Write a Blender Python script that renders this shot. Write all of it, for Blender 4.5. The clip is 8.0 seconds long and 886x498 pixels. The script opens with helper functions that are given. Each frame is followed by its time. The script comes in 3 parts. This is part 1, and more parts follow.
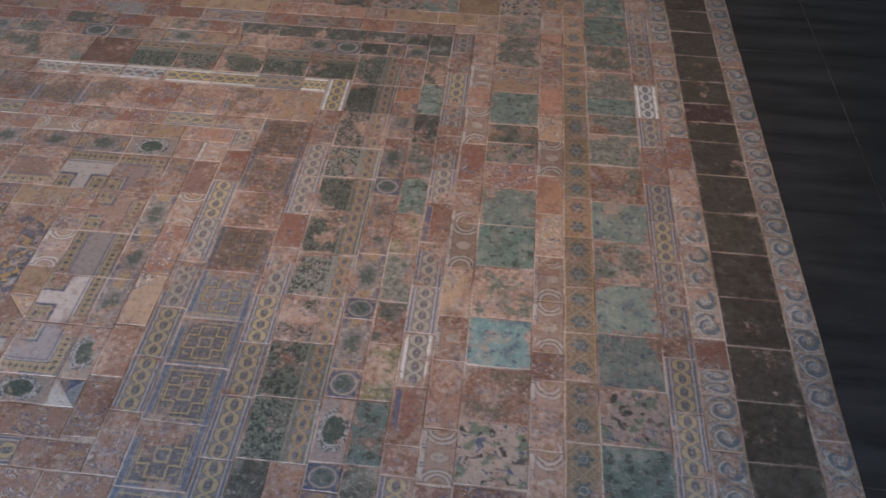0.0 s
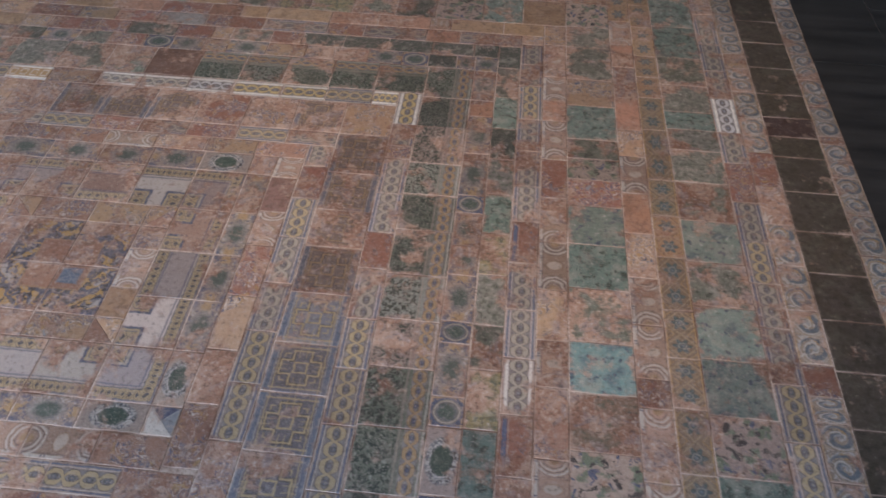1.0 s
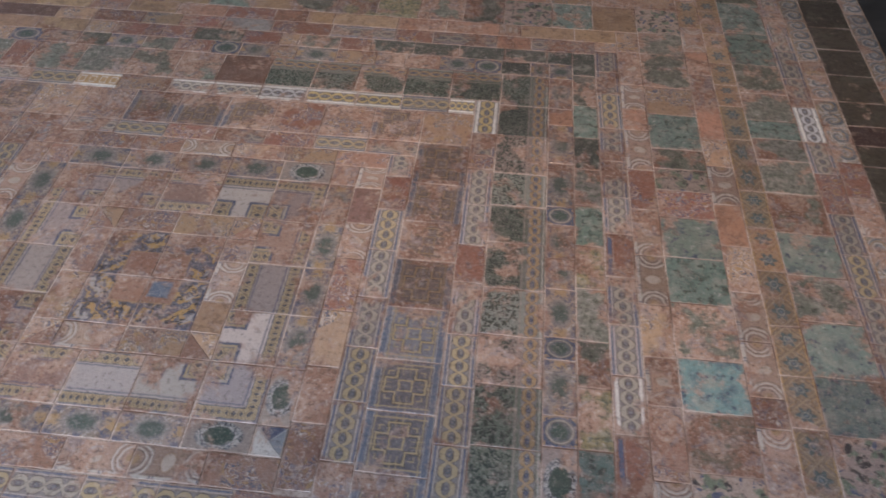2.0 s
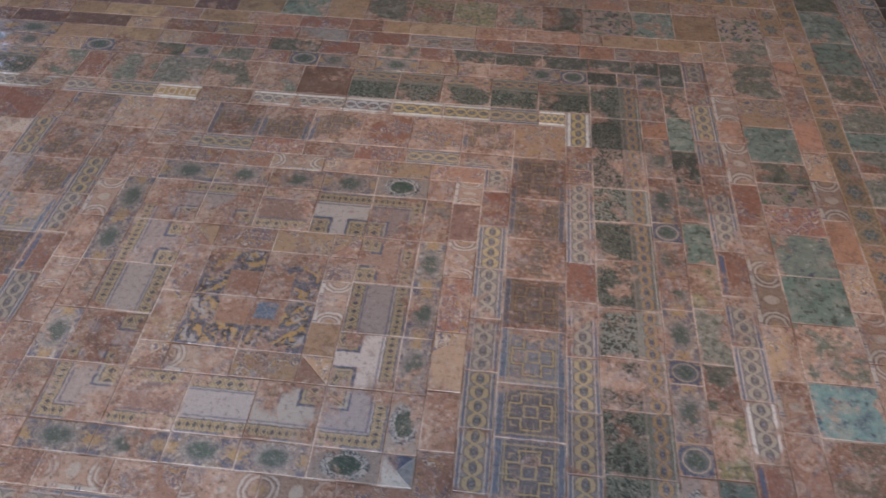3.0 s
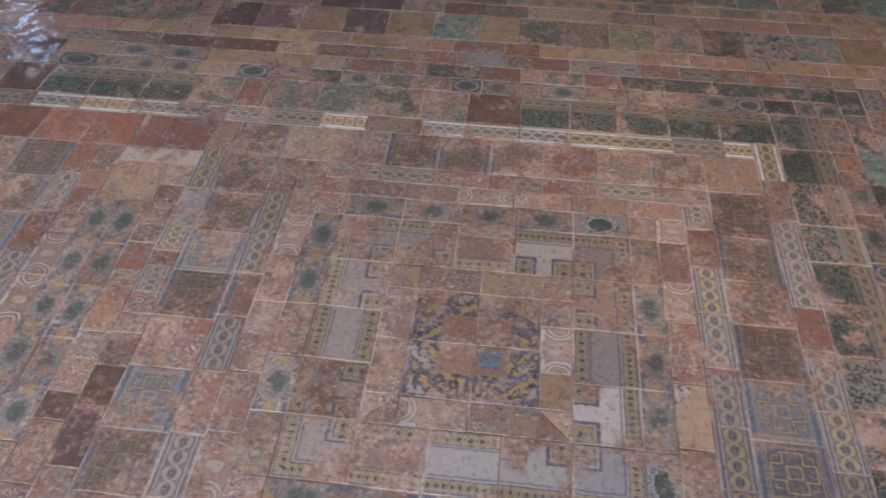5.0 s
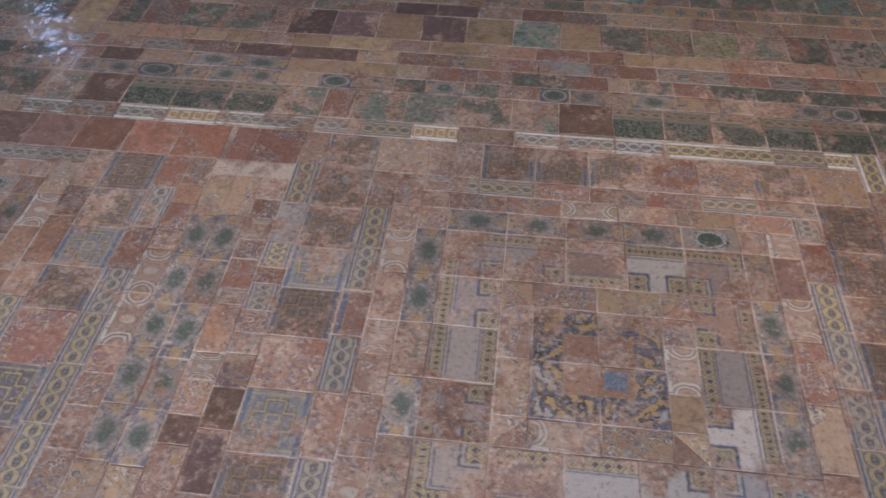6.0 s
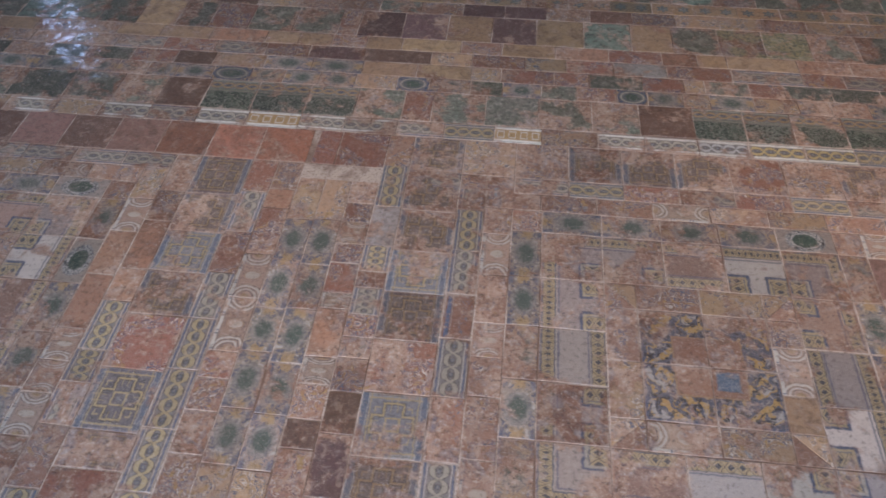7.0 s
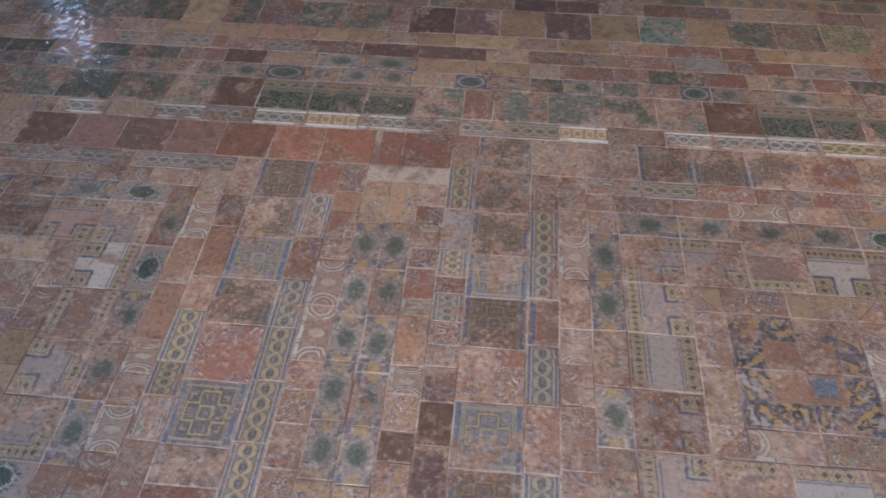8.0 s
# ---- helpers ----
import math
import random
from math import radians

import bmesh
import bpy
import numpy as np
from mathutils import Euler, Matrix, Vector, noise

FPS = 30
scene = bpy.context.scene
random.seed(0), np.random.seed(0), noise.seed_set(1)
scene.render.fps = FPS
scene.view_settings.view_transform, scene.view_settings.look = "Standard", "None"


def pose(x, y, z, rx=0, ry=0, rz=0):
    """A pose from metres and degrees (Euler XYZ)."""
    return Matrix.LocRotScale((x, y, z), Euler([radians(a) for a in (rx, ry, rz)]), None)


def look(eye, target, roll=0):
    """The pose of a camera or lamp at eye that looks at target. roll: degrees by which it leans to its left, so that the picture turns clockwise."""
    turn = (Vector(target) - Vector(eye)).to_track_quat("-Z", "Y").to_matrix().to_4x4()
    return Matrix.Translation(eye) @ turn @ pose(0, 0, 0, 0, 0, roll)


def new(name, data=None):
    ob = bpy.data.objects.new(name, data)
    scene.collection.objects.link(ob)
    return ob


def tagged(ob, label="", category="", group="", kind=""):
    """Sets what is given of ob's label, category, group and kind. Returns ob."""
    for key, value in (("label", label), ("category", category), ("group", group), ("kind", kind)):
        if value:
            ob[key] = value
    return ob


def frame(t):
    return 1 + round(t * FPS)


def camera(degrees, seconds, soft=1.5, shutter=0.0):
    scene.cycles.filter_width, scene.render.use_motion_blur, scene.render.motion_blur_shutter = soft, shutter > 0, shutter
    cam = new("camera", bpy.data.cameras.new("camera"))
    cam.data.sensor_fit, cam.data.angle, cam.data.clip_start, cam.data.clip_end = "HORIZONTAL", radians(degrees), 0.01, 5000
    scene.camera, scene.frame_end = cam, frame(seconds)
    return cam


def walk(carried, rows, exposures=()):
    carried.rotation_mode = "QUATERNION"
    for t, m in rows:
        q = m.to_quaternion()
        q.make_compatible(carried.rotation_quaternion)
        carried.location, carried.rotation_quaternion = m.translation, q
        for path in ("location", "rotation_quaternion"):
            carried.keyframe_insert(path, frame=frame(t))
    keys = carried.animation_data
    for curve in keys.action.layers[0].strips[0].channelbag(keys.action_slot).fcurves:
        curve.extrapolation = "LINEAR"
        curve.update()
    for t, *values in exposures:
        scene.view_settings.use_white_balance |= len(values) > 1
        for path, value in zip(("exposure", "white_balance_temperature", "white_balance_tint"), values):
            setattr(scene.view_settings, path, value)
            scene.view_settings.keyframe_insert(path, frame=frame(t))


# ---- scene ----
cam = camera(60.0, 8.0, soft=1.7, shutter=0.4)
PATH = [
    (0, (2.277, -1.747, 1.407), (2.16, -0.399, -0.065), 1.2),
    (0.5, (2.174, -1.729, 1.408), (2.055, -0.383, -0.066), 1.1),
    (1, (2.054, -1.701, 1.403), (1.933, -0.353, -0.069), 1.1),
    (1.5, (1.947, -1.683, 1.399), (1.824, -0.335, -0.073), 1.1),
    (3, (1.562, -1.638, 1.377), (1.433, -0.285, -0.091), 0.9),
    (3.5, (1.456, -1.593, 1.376), (1.316, -0.239, -0.09), 0.6),
    (4, (1.338, -1.575, 1.372), (1.198, -0.218, -0.09), 0.6),
    (4.5, (1.203, -1.579, 1.376), (1.057, -0.222, -0.085), 0.5),
    (6, (0.803, -1.542, 1.382), (0.646, -0.19, -0.084), -0.1),
    (6.5, (0.675, -1.55, 1.395), (0.526, -0.2, -0.073), 0.0),
    (7, (0.559, -1.566, 1.398), (0.407, -0.218, -0.071), -0.3),
    (7.5, (0.463, -1.565, 1.396), (0.319, -0.223, -0.08), -0.4),
    (8, (0.348, -1.533, 1.397), (0.218, -0.205, -0.093), -0.3),
]
walk(cam, [(t, look(eye, target, roll)) for t, eye, target, roll in PATH])

# ---- world, daylight and lamps ----
world = bpy.data.worlds.new("sky")
scene.world = world
world.use_nodes = True
wn = world.node_tree.nodes
sky = wn.new("ShaderNodeTexSky")
sky.sky_type, sky.sun_disc, sky.sun_elevation, sky.sun_rotation = "NISHITA", False, radians(35), radians(200)
wn["Background"].inputs["Strength"].default_value = 0.15
world.node_tree.links.new(sky.outputs[0], wn["Background"].inputs["Color"])
scene.view_settings.exposure = -0.11


def area_lamp(name, eye, target, size_x, size_y, watts, colour):
    data = bpy.data.lights.new(name, "AREA")
    data.shape, data.size, data.size_y, data.energy, data.color = "RECTANGLE", size_x, size_y, watts, colour
    ob = new(name, data)
    ob.matrix_world = look(eye, target)
    return ob


WEST, EAST, SOUTH, NORTH, HIGH = -6.0, 7.5, -5.0, 5.6, 4.2
WIN = (-4.85, -4.1, 2.75, 4.0)  # the high window in the north wall: west, east, sill, head
BAY = (-2.5, 2.5, 0.9, 3.6)  # an unseen wide window, assumed in the south wall behind the walk
area_lamp("window_light", (-4.475, NORTH - 0.02, 3.3), (-2.0, 0, 0), 0.32, 0.6, 7, (0.42, 0.58, 1.0))
# cool fill added through the assumed south window, lifting the near floor
area_lamp("bay_light", (0.0, SOUTH + 0.02, 2.25), (0.0, 0, 1.4), 4.9, 2.6, 335, (0.58, 0.725, 0.99))
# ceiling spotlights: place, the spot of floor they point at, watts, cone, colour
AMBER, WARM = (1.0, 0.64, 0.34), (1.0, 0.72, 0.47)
# The last two are unseen lamps, added behind the camera to warm the floor.
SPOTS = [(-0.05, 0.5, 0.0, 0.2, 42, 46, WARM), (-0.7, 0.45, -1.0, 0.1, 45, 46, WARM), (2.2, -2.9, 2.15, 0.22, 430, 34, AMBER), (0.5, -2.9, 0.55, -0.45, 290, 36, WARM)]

# ---- materials ----
TREE = None


class Ex:
    """A number in a node tree, built up with ordinary arithmetic."""

    def __init__(self, sock):
        self.sock = sock

    def __add__(self, o): return calc("ADD", self, o)
    def __radd__(self, o): return calc("ADD", o, self)
    def __sub__(self, o): return calc("SUBTRACT", self, o)
    def __rsub__(self, o): return calc("SUBTRACT", o, self)
    def __mul__(self, o): return calc("MULTIPLY", self, o)
    def __rmul__(self, o): return calc("MULTIPLY", o, self)
    def __truediv__(self, o): return calc("DIVIDE", self, o)
    def __abs__(self): return calc("ABSOLUTE", self)


def calc(op, *args, clamp=False):
    node = TREE.nodes.new("ShaderNodeMath")
    node.operation, node.use_clamp = op, clamp
    for k, a in enumerate(args):
        if isinstance(a, Ex):
            TREE.links.new(a.sock, node.inputs[k])
        else:
            node.inputs[k].default_value = a
    return Ex(node.outputs[0])


def low(a, b): return calc("MINIMUM", a, b)
def high(a, b): return calc("MAXIMUM", a, b)
def fract(a): return calc("FRACT", a)
def root(a): return calc("SQRT", a)
def inside(d, edge, k=14.0): return calc("MULTIPLY", edge - d, k, clamp=True)
def line(d, half, k=18.0): return inside(abs(d), half, k)
def both(*m):
    r = m[0]
    for x in m[1:]:
        r = r * x
    return r


def noise_at(scale, detail=3.0, rough=0.6, vec=None, distortion=0.0):
    node = TREE.nodes.new("ShaderNodeTexNoise")
    node.inputs["Scale"].default_value, node.inputs["Detail"].default_value = scale, detail
    node.inputs["Roughness"].default_value, node.inputs["Distortion"].default_value = rough, distortion
    TREE.links.new((vec or PLACE), node.inputs["Vector"])
    return Ex(node.outputs["Fac"])


def mix(fac, a, b, mode="MIX"):
    node = TREE.nodes.new("ShaderNodeMix")
    node.data_type, node.blend_type = "RGBA", mode
    for k, v in ((0, fac), (6, a), (7, b)):
        if isinstance(v, Ex):
            TREE.links.new(v.sock, node.inputs[k])
        elif isinstance(v, tuple):
            node.inputs[k].default_value = (*v, 1.0)
        else:
            node.inputs[k].default_value = v
    return Ex(node.outputs[2])


def start(name):
    """A fresh material whose noise runs through the whole floor."""
    global TREE, PLACE
    mat = bpy.data.materials.new(name)
    mat.use_nodes = True
    TREE = mat.node_tree
    PLACE = TREE.nodes.new("ShaderNodeNewGeometry").outputs["Position"]
    return mat, TREE.nodes["Principled BSDF"]


def bump(height, strength, distance, under=None):
    node = TREE.nodes.new("ShaderNodeBump")
    node.inputs["Strength"].default_value, node.inputs["Distance"].default_value = strength, distance
    TREE.links.new(height.sock, node.inputs["Height"])
    if under:
        TREE.links.new(under.outputs[0], node.inputs["Normal"])
    return node


WHITE, OCHRE, BLUE = (0.62, 0.59, 0.55), (0.40, 0.265, 0.13), (0.08, 0.10, 0.165)
PALE_BLUE, GREEN, DARK = (0.25, 0.28, 0.31), (0.07, 0.10, 0.085), (0.05, 0.048, 0.05)
CLAY, SAND, MAUVE = (0.31, 0.178, 0.13), (0.43, 0.295, 0.205), (0.27, 0.20, 0.20)


def firm(n, k=2.4):
    """Noise with its middle spread over the whole range."""
    return calc("ADD", (n - 0.5) * k, 0.5, clamp=True)


def above(n, level, k):
    return calc("MULTIPLY", n - level, k, clamp=True)


def tile_material(name, motif, relief=0.5, lime=1.0):
    """Glazed clay: the motif's layers on the object's own ground colour, worn down to the clay by the object's alpha."""
    mat, out = start(name)
    info = TREE.nodes.new("ShaderNodeObjectInfo")
    ground, wear, chance = Ex(info.outputs["Color"]), Ex(info.outputs["Alpha"]), Ex(info.outputs["Random"])
    uv = TREE.nodes.new("ShaderNodeSeparateXYZ")
    TREE.links.new(TREE.nodes.new("ShaderNodeUVMap").outputs[0], uv.inputs[0])
    u0, v0 = Ex(uv.outputs[0]), Ex(uv.outputs[1])
    u = u0 + (noise_at(60.0, 3.0) - 0.5) * 0.07
    v = v0 + (noise_at(75.0, 3.0) - 0.5) * 0.05
    coarse, mid = firm(noise_at(8.0, 4.0), 3.2), firm(noise_at(27.0, 5.0, 0.65), 3.2)
    fine, grit = firm(noise_at(85.0, 5.0, 0.7), 3.2), firm(noise_at(300.0, 3.0, 0.7), 3.0)
    colour = mix(mid * 0.45, ground, mix(0.35, ground, MAUVE))
    total = None
    for mask, paint in motif(u, v, ground, fine):
        colour = mix(mask, colour, paint)
        total = mask if total is None else high(total, mask)
    # glaze that pooled, crazed and took up dirt
    colour = mix(above(fine, 0.68, 4.0) * (0.38 * lime), colour, (0.43, 0.37, 0.33))
    colour = mix(above(0.36 - fine, 0.0, 4.0) * 0.42, colour, (0.07, 0.055, 0.05))
    # the worn clay: brown, pink and sandy, crumbling, with lime left in its pores
    clay = mix(coarse, mix(chance, (0.22, 0.112, 0.08), (0.31, 0.18, 0.135)), mix(chance, (0.30, 0.145, 0.098), (0.42, 0.275, 0.205)))
    stain = firm(noise_at(14.0, 6.0, 0.62, distortion=0.8), 3.8)
    clay = mix(above(stain, 0.58, 3.0) * 0.7, clay, (0.48, 0.355, 0.285))
    clay = mix(above(0.40 - stain, 0.0, 3.0) * 0.75, clay, (0.145, 0.08, 0.062))
    clay = mix(above(mid, 0.60, 4.0) * 0.6, clay, (0.40, 0.265, 0.20))
    clay = mix(above(fine, 0.66, 5.0) * 0.7, clay, (0.53, 0.45, 0.39))
    clay = mix(above(0.34 - fine, 0.0, 5.0) * 0.75, clay, (0.11, 0.07, 0.055))
    broad = firm(noise_at(10.5, 3.0, 0.5, distortion=0.5), 3.4)
    loss = broad * 0.52 + mid * 0.20 + fine * 0.14 + stain * 0.14
    margin = high(abs(u0 - 0.5), abs(v0 - 0.5)) - 0.36
    worn = above(loss + high(margin, 0.0) * (0.2 + 0.9 * lime), 0.79 - wear * 0.70, 5.5)
    colour = mix(high(worn * 0.94, wear * 0.22), colour, clay)
    # rubbed film of lime over all, then pits and specks in places
    film = above(firm(noise_at(16.0, 6.0, 0.72)), 0.58, 3.0)
    colour = mix(film * (0.28 * lime), colour, (0.42, 0.34, 0.30))
    colour = mix(above(grit, 0.70, 4.0) * mid * (0.8 * lime), colour, (0.54, 0.48, 0.43))
    colour = mix(above(0.26 - grit, 0.0, 4.0) * coarse * 0.35, colour, (0.05, 0.04, 0.035))
    # thin remains of grey-blue glaze on the rubbed clay
    veil = above(firm(noise_at(19.0, 5.0, 0.6, distortion=1.4), 3.6), 0.62, 4.0)
    colour = mix(veil * worn * (0.42 * lime), colour, mix(fine, (0.15, 0.155, 0.19), (0.36, 0.35, 0.37)))
    # chipped rims
    rim = above(high(abs(u0 - 0.5), abs(v0 - 0.5)) + (mid - 0.5) * 0.10 + (fine - 0.5) * 0.06 + (coarse - 0.5) * 0.03, 0.478, 22.0)
    colour = mix(rim * (0.3 + 0.3 * lime), colour, mix(coarse, (0.26, 0.15, 0.11), (0.47, 0.38, 0.33)))
    shade = 0.84 + chance * 0.32
    grey = TREE.nodes.new("ShaderNodeCombineXYZ")
    for k in range(3):
        TREE.links.new(shade.sock, grey.inputs[k])
    colour = mix(1.0, colour, Ex(grey.outputs[0]), "MULTIPLY")
    TREE.links.new(colour.sock, out.inputs["Base Color"])
    TREE.links.new((0.42 + worn * 0.2 + fine * 0.1).sock, out.inputs["Roughness"])
    out.inputs["Specular IOR Level"].default_value = 0.4
    TREE.links.new((0.10 + above(mid, 0.48, 5.0) * (0.75 - worn * 0.3)).sock, out.inputs["Coat Weight"])
    out.inputs["Coat Roughness"].default_value = 0.04
    a = bump(noise_at(20.0, 2.0), 0.6, 0.0009)
    b = bump(fine * 0.5 - worn * 0.5 + grit * 0.25 + (total * relief if total is not None else 0.0), 0.5, 0.0013, a)
    TREE.links.new(b.outputs[0], out.inputs["Normal"])
    c = bump(noise_at(42.0, 2.0) + fine * 0.12 - worn * 0.1, 0.6, 0.0009, a)
    TREE.links.new(c.outputs[0], out.inputs["Coat Normal"])
    return mat


def twist(u, v, turns, band, eye=BLUE, edge=True):
    """A two-strand guilloche that runs along v: broad linked strands round a row of ringed eyes."""
    a, b = abs(u - 0.5), v * turns
    s = calc("SINE", b * math.pi)
    swing = s * (1.5 - s * s * 0.5)
    off = a - abs(swing) * 0.20
    along = (fract(b) - 0.5) * (2.0 / turns)
    rad = root((u - 0.5) * (u - 0.5) + along * along)
    link = (u - 0.5) - swing * 0.20
    ink = (0.105, 0.09, 0.088)
    layers = [(inside(a, 0.34), (0.225, 0.215, 0.215)), (line(off, 0.122, 30), ink), (line(off, 0.094, 30), band), (line(abs(link) - 0.106, 0.015, 34), ink), (line(link, 0.092, 30), band),
              (inside(rad, 0.118, 30), ink), (inside(rad, 0.09, 30), eye), (inside(rad, 0.03, 30), band)]
    if edge:
        layers += [(line(a - 0.352, 0.022, 34), WHITE), (line(a - 0.418, 0.044, 34), (0.12, 0.15, 0.225)), (line(a - 0.484, 0.02, 34), WHITE)]
    return layers


def bright_twist(band):
    """A guilloche between broad white fillets."""
    def draw(u, v, ground, fine):
        a = abs(u - 0.5)
        return twist(u, v, 4.0, band, (0.20, 0.21, 0.25), False) + [(line(a - 0.37, 0.07, 26), (0.74, 0.72, 0.69)), (line(a - 0.47, 0.022, 26), BLUE)]
    return draw


def half_strip(u, v, ground, fine):
    """Bare clay with what is left of a painted strip down one side."""
    n = firm(noise_at(30.0, 2.0, 0.5, distortion=1.6))
    return [(both(inside(0.45 - u, 0.0, 4), line(n - 0.4, 0.09, 14)), (0.16, 0.17, 0.22)), (inside(u, 0.06, 30), WHITE), (line(u - 0.17, 0.09, 30), (0.11, 0.15, 0.25)), (line(u - 0.285, 0.02, 30), WHITE)]


def plain(u, v, ground, fine):
    """Unpainted clay with scuffs and darker, rubbed-in dirt."""
    n, m = firm(noise_at(9.0, 4.0, 0.6, distortion=0.7), 3.0), firm(noise_at(38.0, 4.0, 0.65, distortion=0.8), 3.0)
    return [(above(n, 0.55, 3.0) * 0.4, (0.115, 0.07, 0.055)), (above(0.36 - m, 0.0, 5.0) * 0.35, (0.10, 0.065, 0.052)), (above(m, 0.70, 5.0) * 0.35, (0.47, 0.36, 0.29))]


def remnant(u, v, ground, fine):
    """A tile rubbed almost bare: broken curves and flecks of its old painting."""
    n, p = firm(noise_at(34.0, 1.5, 0.5, distortion=2.2)), firm(noise_at(12.0, 2.0, 0.5, distortion=1.0), 3.2)
    left = above(p, 0.34, 5.0)
    return [(both(left, line(n - 0.32, 0.10, 14)), (0.10, 0.125, 0.19)), (both(left, line(n - 0.54, 0.07, 14)), WHITE), (both(left, line(n - 0.66, 0.05, 14)), DARK), (both(left, above(n, 0.76, 6.0)), OCHRE), (both(left, above(0.16 - n, 0.0, 6.0)), PALE_BLUE)]


def guilloche(band, eye):
    return lambda u, v, ground, fine: twist(u, v, 4.0, band, eye)


def meander(u, v, ground, fine):
    f = fract(v * 4.0)
    step = high(abs(f - 0.5) - 0.28, abs(u - 0.5) - 0.2)
    a = abs(u - 0.5)
    return [(inside(a, 0.36), OCHRE), (line(step, 0.06), WHITE), (line(a - 0.37, 0.065, 26), (0.74, 0.72, 0.69)), (line(a - 0.47, 0.022, 26), BLUE)]


def knot(lines, field, side):
    """Strapwork: a stepped cross round a small square, angles in the corners, a blue fillet on two sides."""
    def draw(u, v, ground, fine):
        x, y = abs(u - 0.5), abs(v - 0.5)
        box, near = high(x, y), low(x, y)
        cross = low(high(x - 0.14, y - 0.34), high(x - 0.31, y - 0.14))
        pale = tuple(c * 0.5 + 0.16 for c in field)
        ink = tuple(c * 0.55 for c in field)
        angle = both(line(box - 0.275, 0.022, 40), inside(0.185 - near, 0.0, 40))
        spoke = both(line(near - 0.05, 0.016, 40), inside(0.19 - box, 0.0, 40))
        return [(inside(box, 0.47), field), (line(cross, 0.046, 40), ink), (line(cross, 0.027, 44), lines), (line(cross + 0.05, 0.010, 40), pale), (spoke, lines), (angle, lines),
                (line(box - 0.10, 0.026, 44), lines), (inside(box, 0.045, 30), pale), (line(y - 0.42, 0.024, 40), lines), (line(y - 0.465, 0.014, 40), ink), (line(x - 0.355, 0.02, 40), lines),
                (inside(0.39 - x, 0.0, 40), side), (line(x - 0.395, 0.011, 40), WHITE), (line(x - 0.49, 0.014, 40), WHITE)]
    return draw


def oval(u, v, ground, fine):
    x, y = u - 0.5, v - 0.5
    e = root(x * x * 8.0 + y * y * 15.0) + (fine - 0.5) * 0.22
    n = firm(noise_at(62.0, 2.0, 0.5, distortion=1.5))
    ends = inside(0.33 - abs(y) + (n - 0.5) * 0.16, 0.0, 14)
    return [(above(n, 0.60, 5.0) * 0.8, BLUE), (above(0.36 - n, 0.0, 5.0) * 0.8, (0.48, 0.45, 0.42)), (both(ends, inside(abs(x) + n * 0.14, 0.28)) * 0.8, OCHRE), (both(ends, inside(0.30 - abs(x), 0.0)) * 0.7, BLUE),
            (inside(e, 1.28, 6) * 0.6, (0.25, 0.24, 0.235)), (line(e - 1.12, 0.05, 10) * 0.5, DARK), (inside(e, 1.0, 2.6) * 0.92, (0.085, 0.112, 0.10)), (inside(e, 0.55, 3.0) * 0.5, GREEN)]


def framed_oval(u, v, ground, fine):
    x, y = u - 0.5, v - 0.5
    e = root(x * x * 9.0 + y * y * 17.0) + (fine - 0.5) * 0.15
    curls = firm(noise_at(95.0, 1.0, 0.5, distortion=2.0))
    near = inside(e, 1.55, 6)
    return [(near, (0.17, 0.18, 0.20)), (both(near, above(curls, 0.55, 8.0)), (0.42, 0.40, 0.37)), (both(near, above(0.35 - curls, 0.0, 8.0)), DARK), (line(e - 1.05, 0.05, 14), WHITE), (inside(e, 1.0, 6), (0.045, 0.075, 0.062))]


def ring(u, v, ground, fine):
    x, y = u - 0.5, v - 0.5
    r = root(x * x + y * y)
    return [(inside(0.40 - r, 0.0), BLUE), (both(inside(0.48 - r, 0.0), above(fine, 0.45, 4.0)), OCHRE), (inside(r, 0.38), (0.13, 0.14, 0.15)), (inside(r + (fine - 0.5) * 0.1, 0.31, 8), GREEN), (line(r - 0.38, 0.022, 26), WHITE)]


def mottle(spot, amount, scale=48.0):
    def draw(u, v, ground, fine):
        n, m = firm(noise_at(scale, 4.0, 0.6)), firm(noise_at(scale * 0.42, 3.0, 0.55))
        return [(above(m, 0.60, 4.0) * 0.5, (0.36, 0.36, 0.31)), (above(0.40 - m, 0.0, 4.0) * 0.5, spot), (above(n, 0.92 - amount * 0.75, 6.0) * 0.85, spot), (above(0.22 - n, 0.0, 6.0) * 0.5, WHITE)]
    return draw


def shadowy(u, v, ground, fine):
    """Nearly black green-brown glaze, clouded and flecked with paler specks."""
    n, m = firm(noise_at(55.0, 4.0, 0.6)), firm(noise_at(16.0, 3.0, 0.6))
    return [(above(m, 0.5, 3.0) * 0.7, (0.105, 0.095, 0.072)), (above(n, 0.5, 3.0) * 0.7, (0.036, 0.032, 0.024)), (above(0.20 - n, 0.0, 7.0) * 0.8, (0.19, 0.165, 0.13))]


def blots(u, v, ground, fine):
    n, m = firm(noise_at(30.0, 3.0, 0.55)), firm(noise_at(42.0, 3.0, 0.55, distortion=0.6))
    return [(above(n, 0.55, 6.0) * 0.85, (0.11, 0.17, 0.115)), (above(m, 0.66, 9.0), DARK), (above(0.28 - m, 0.0, 9.0), BLUE)]


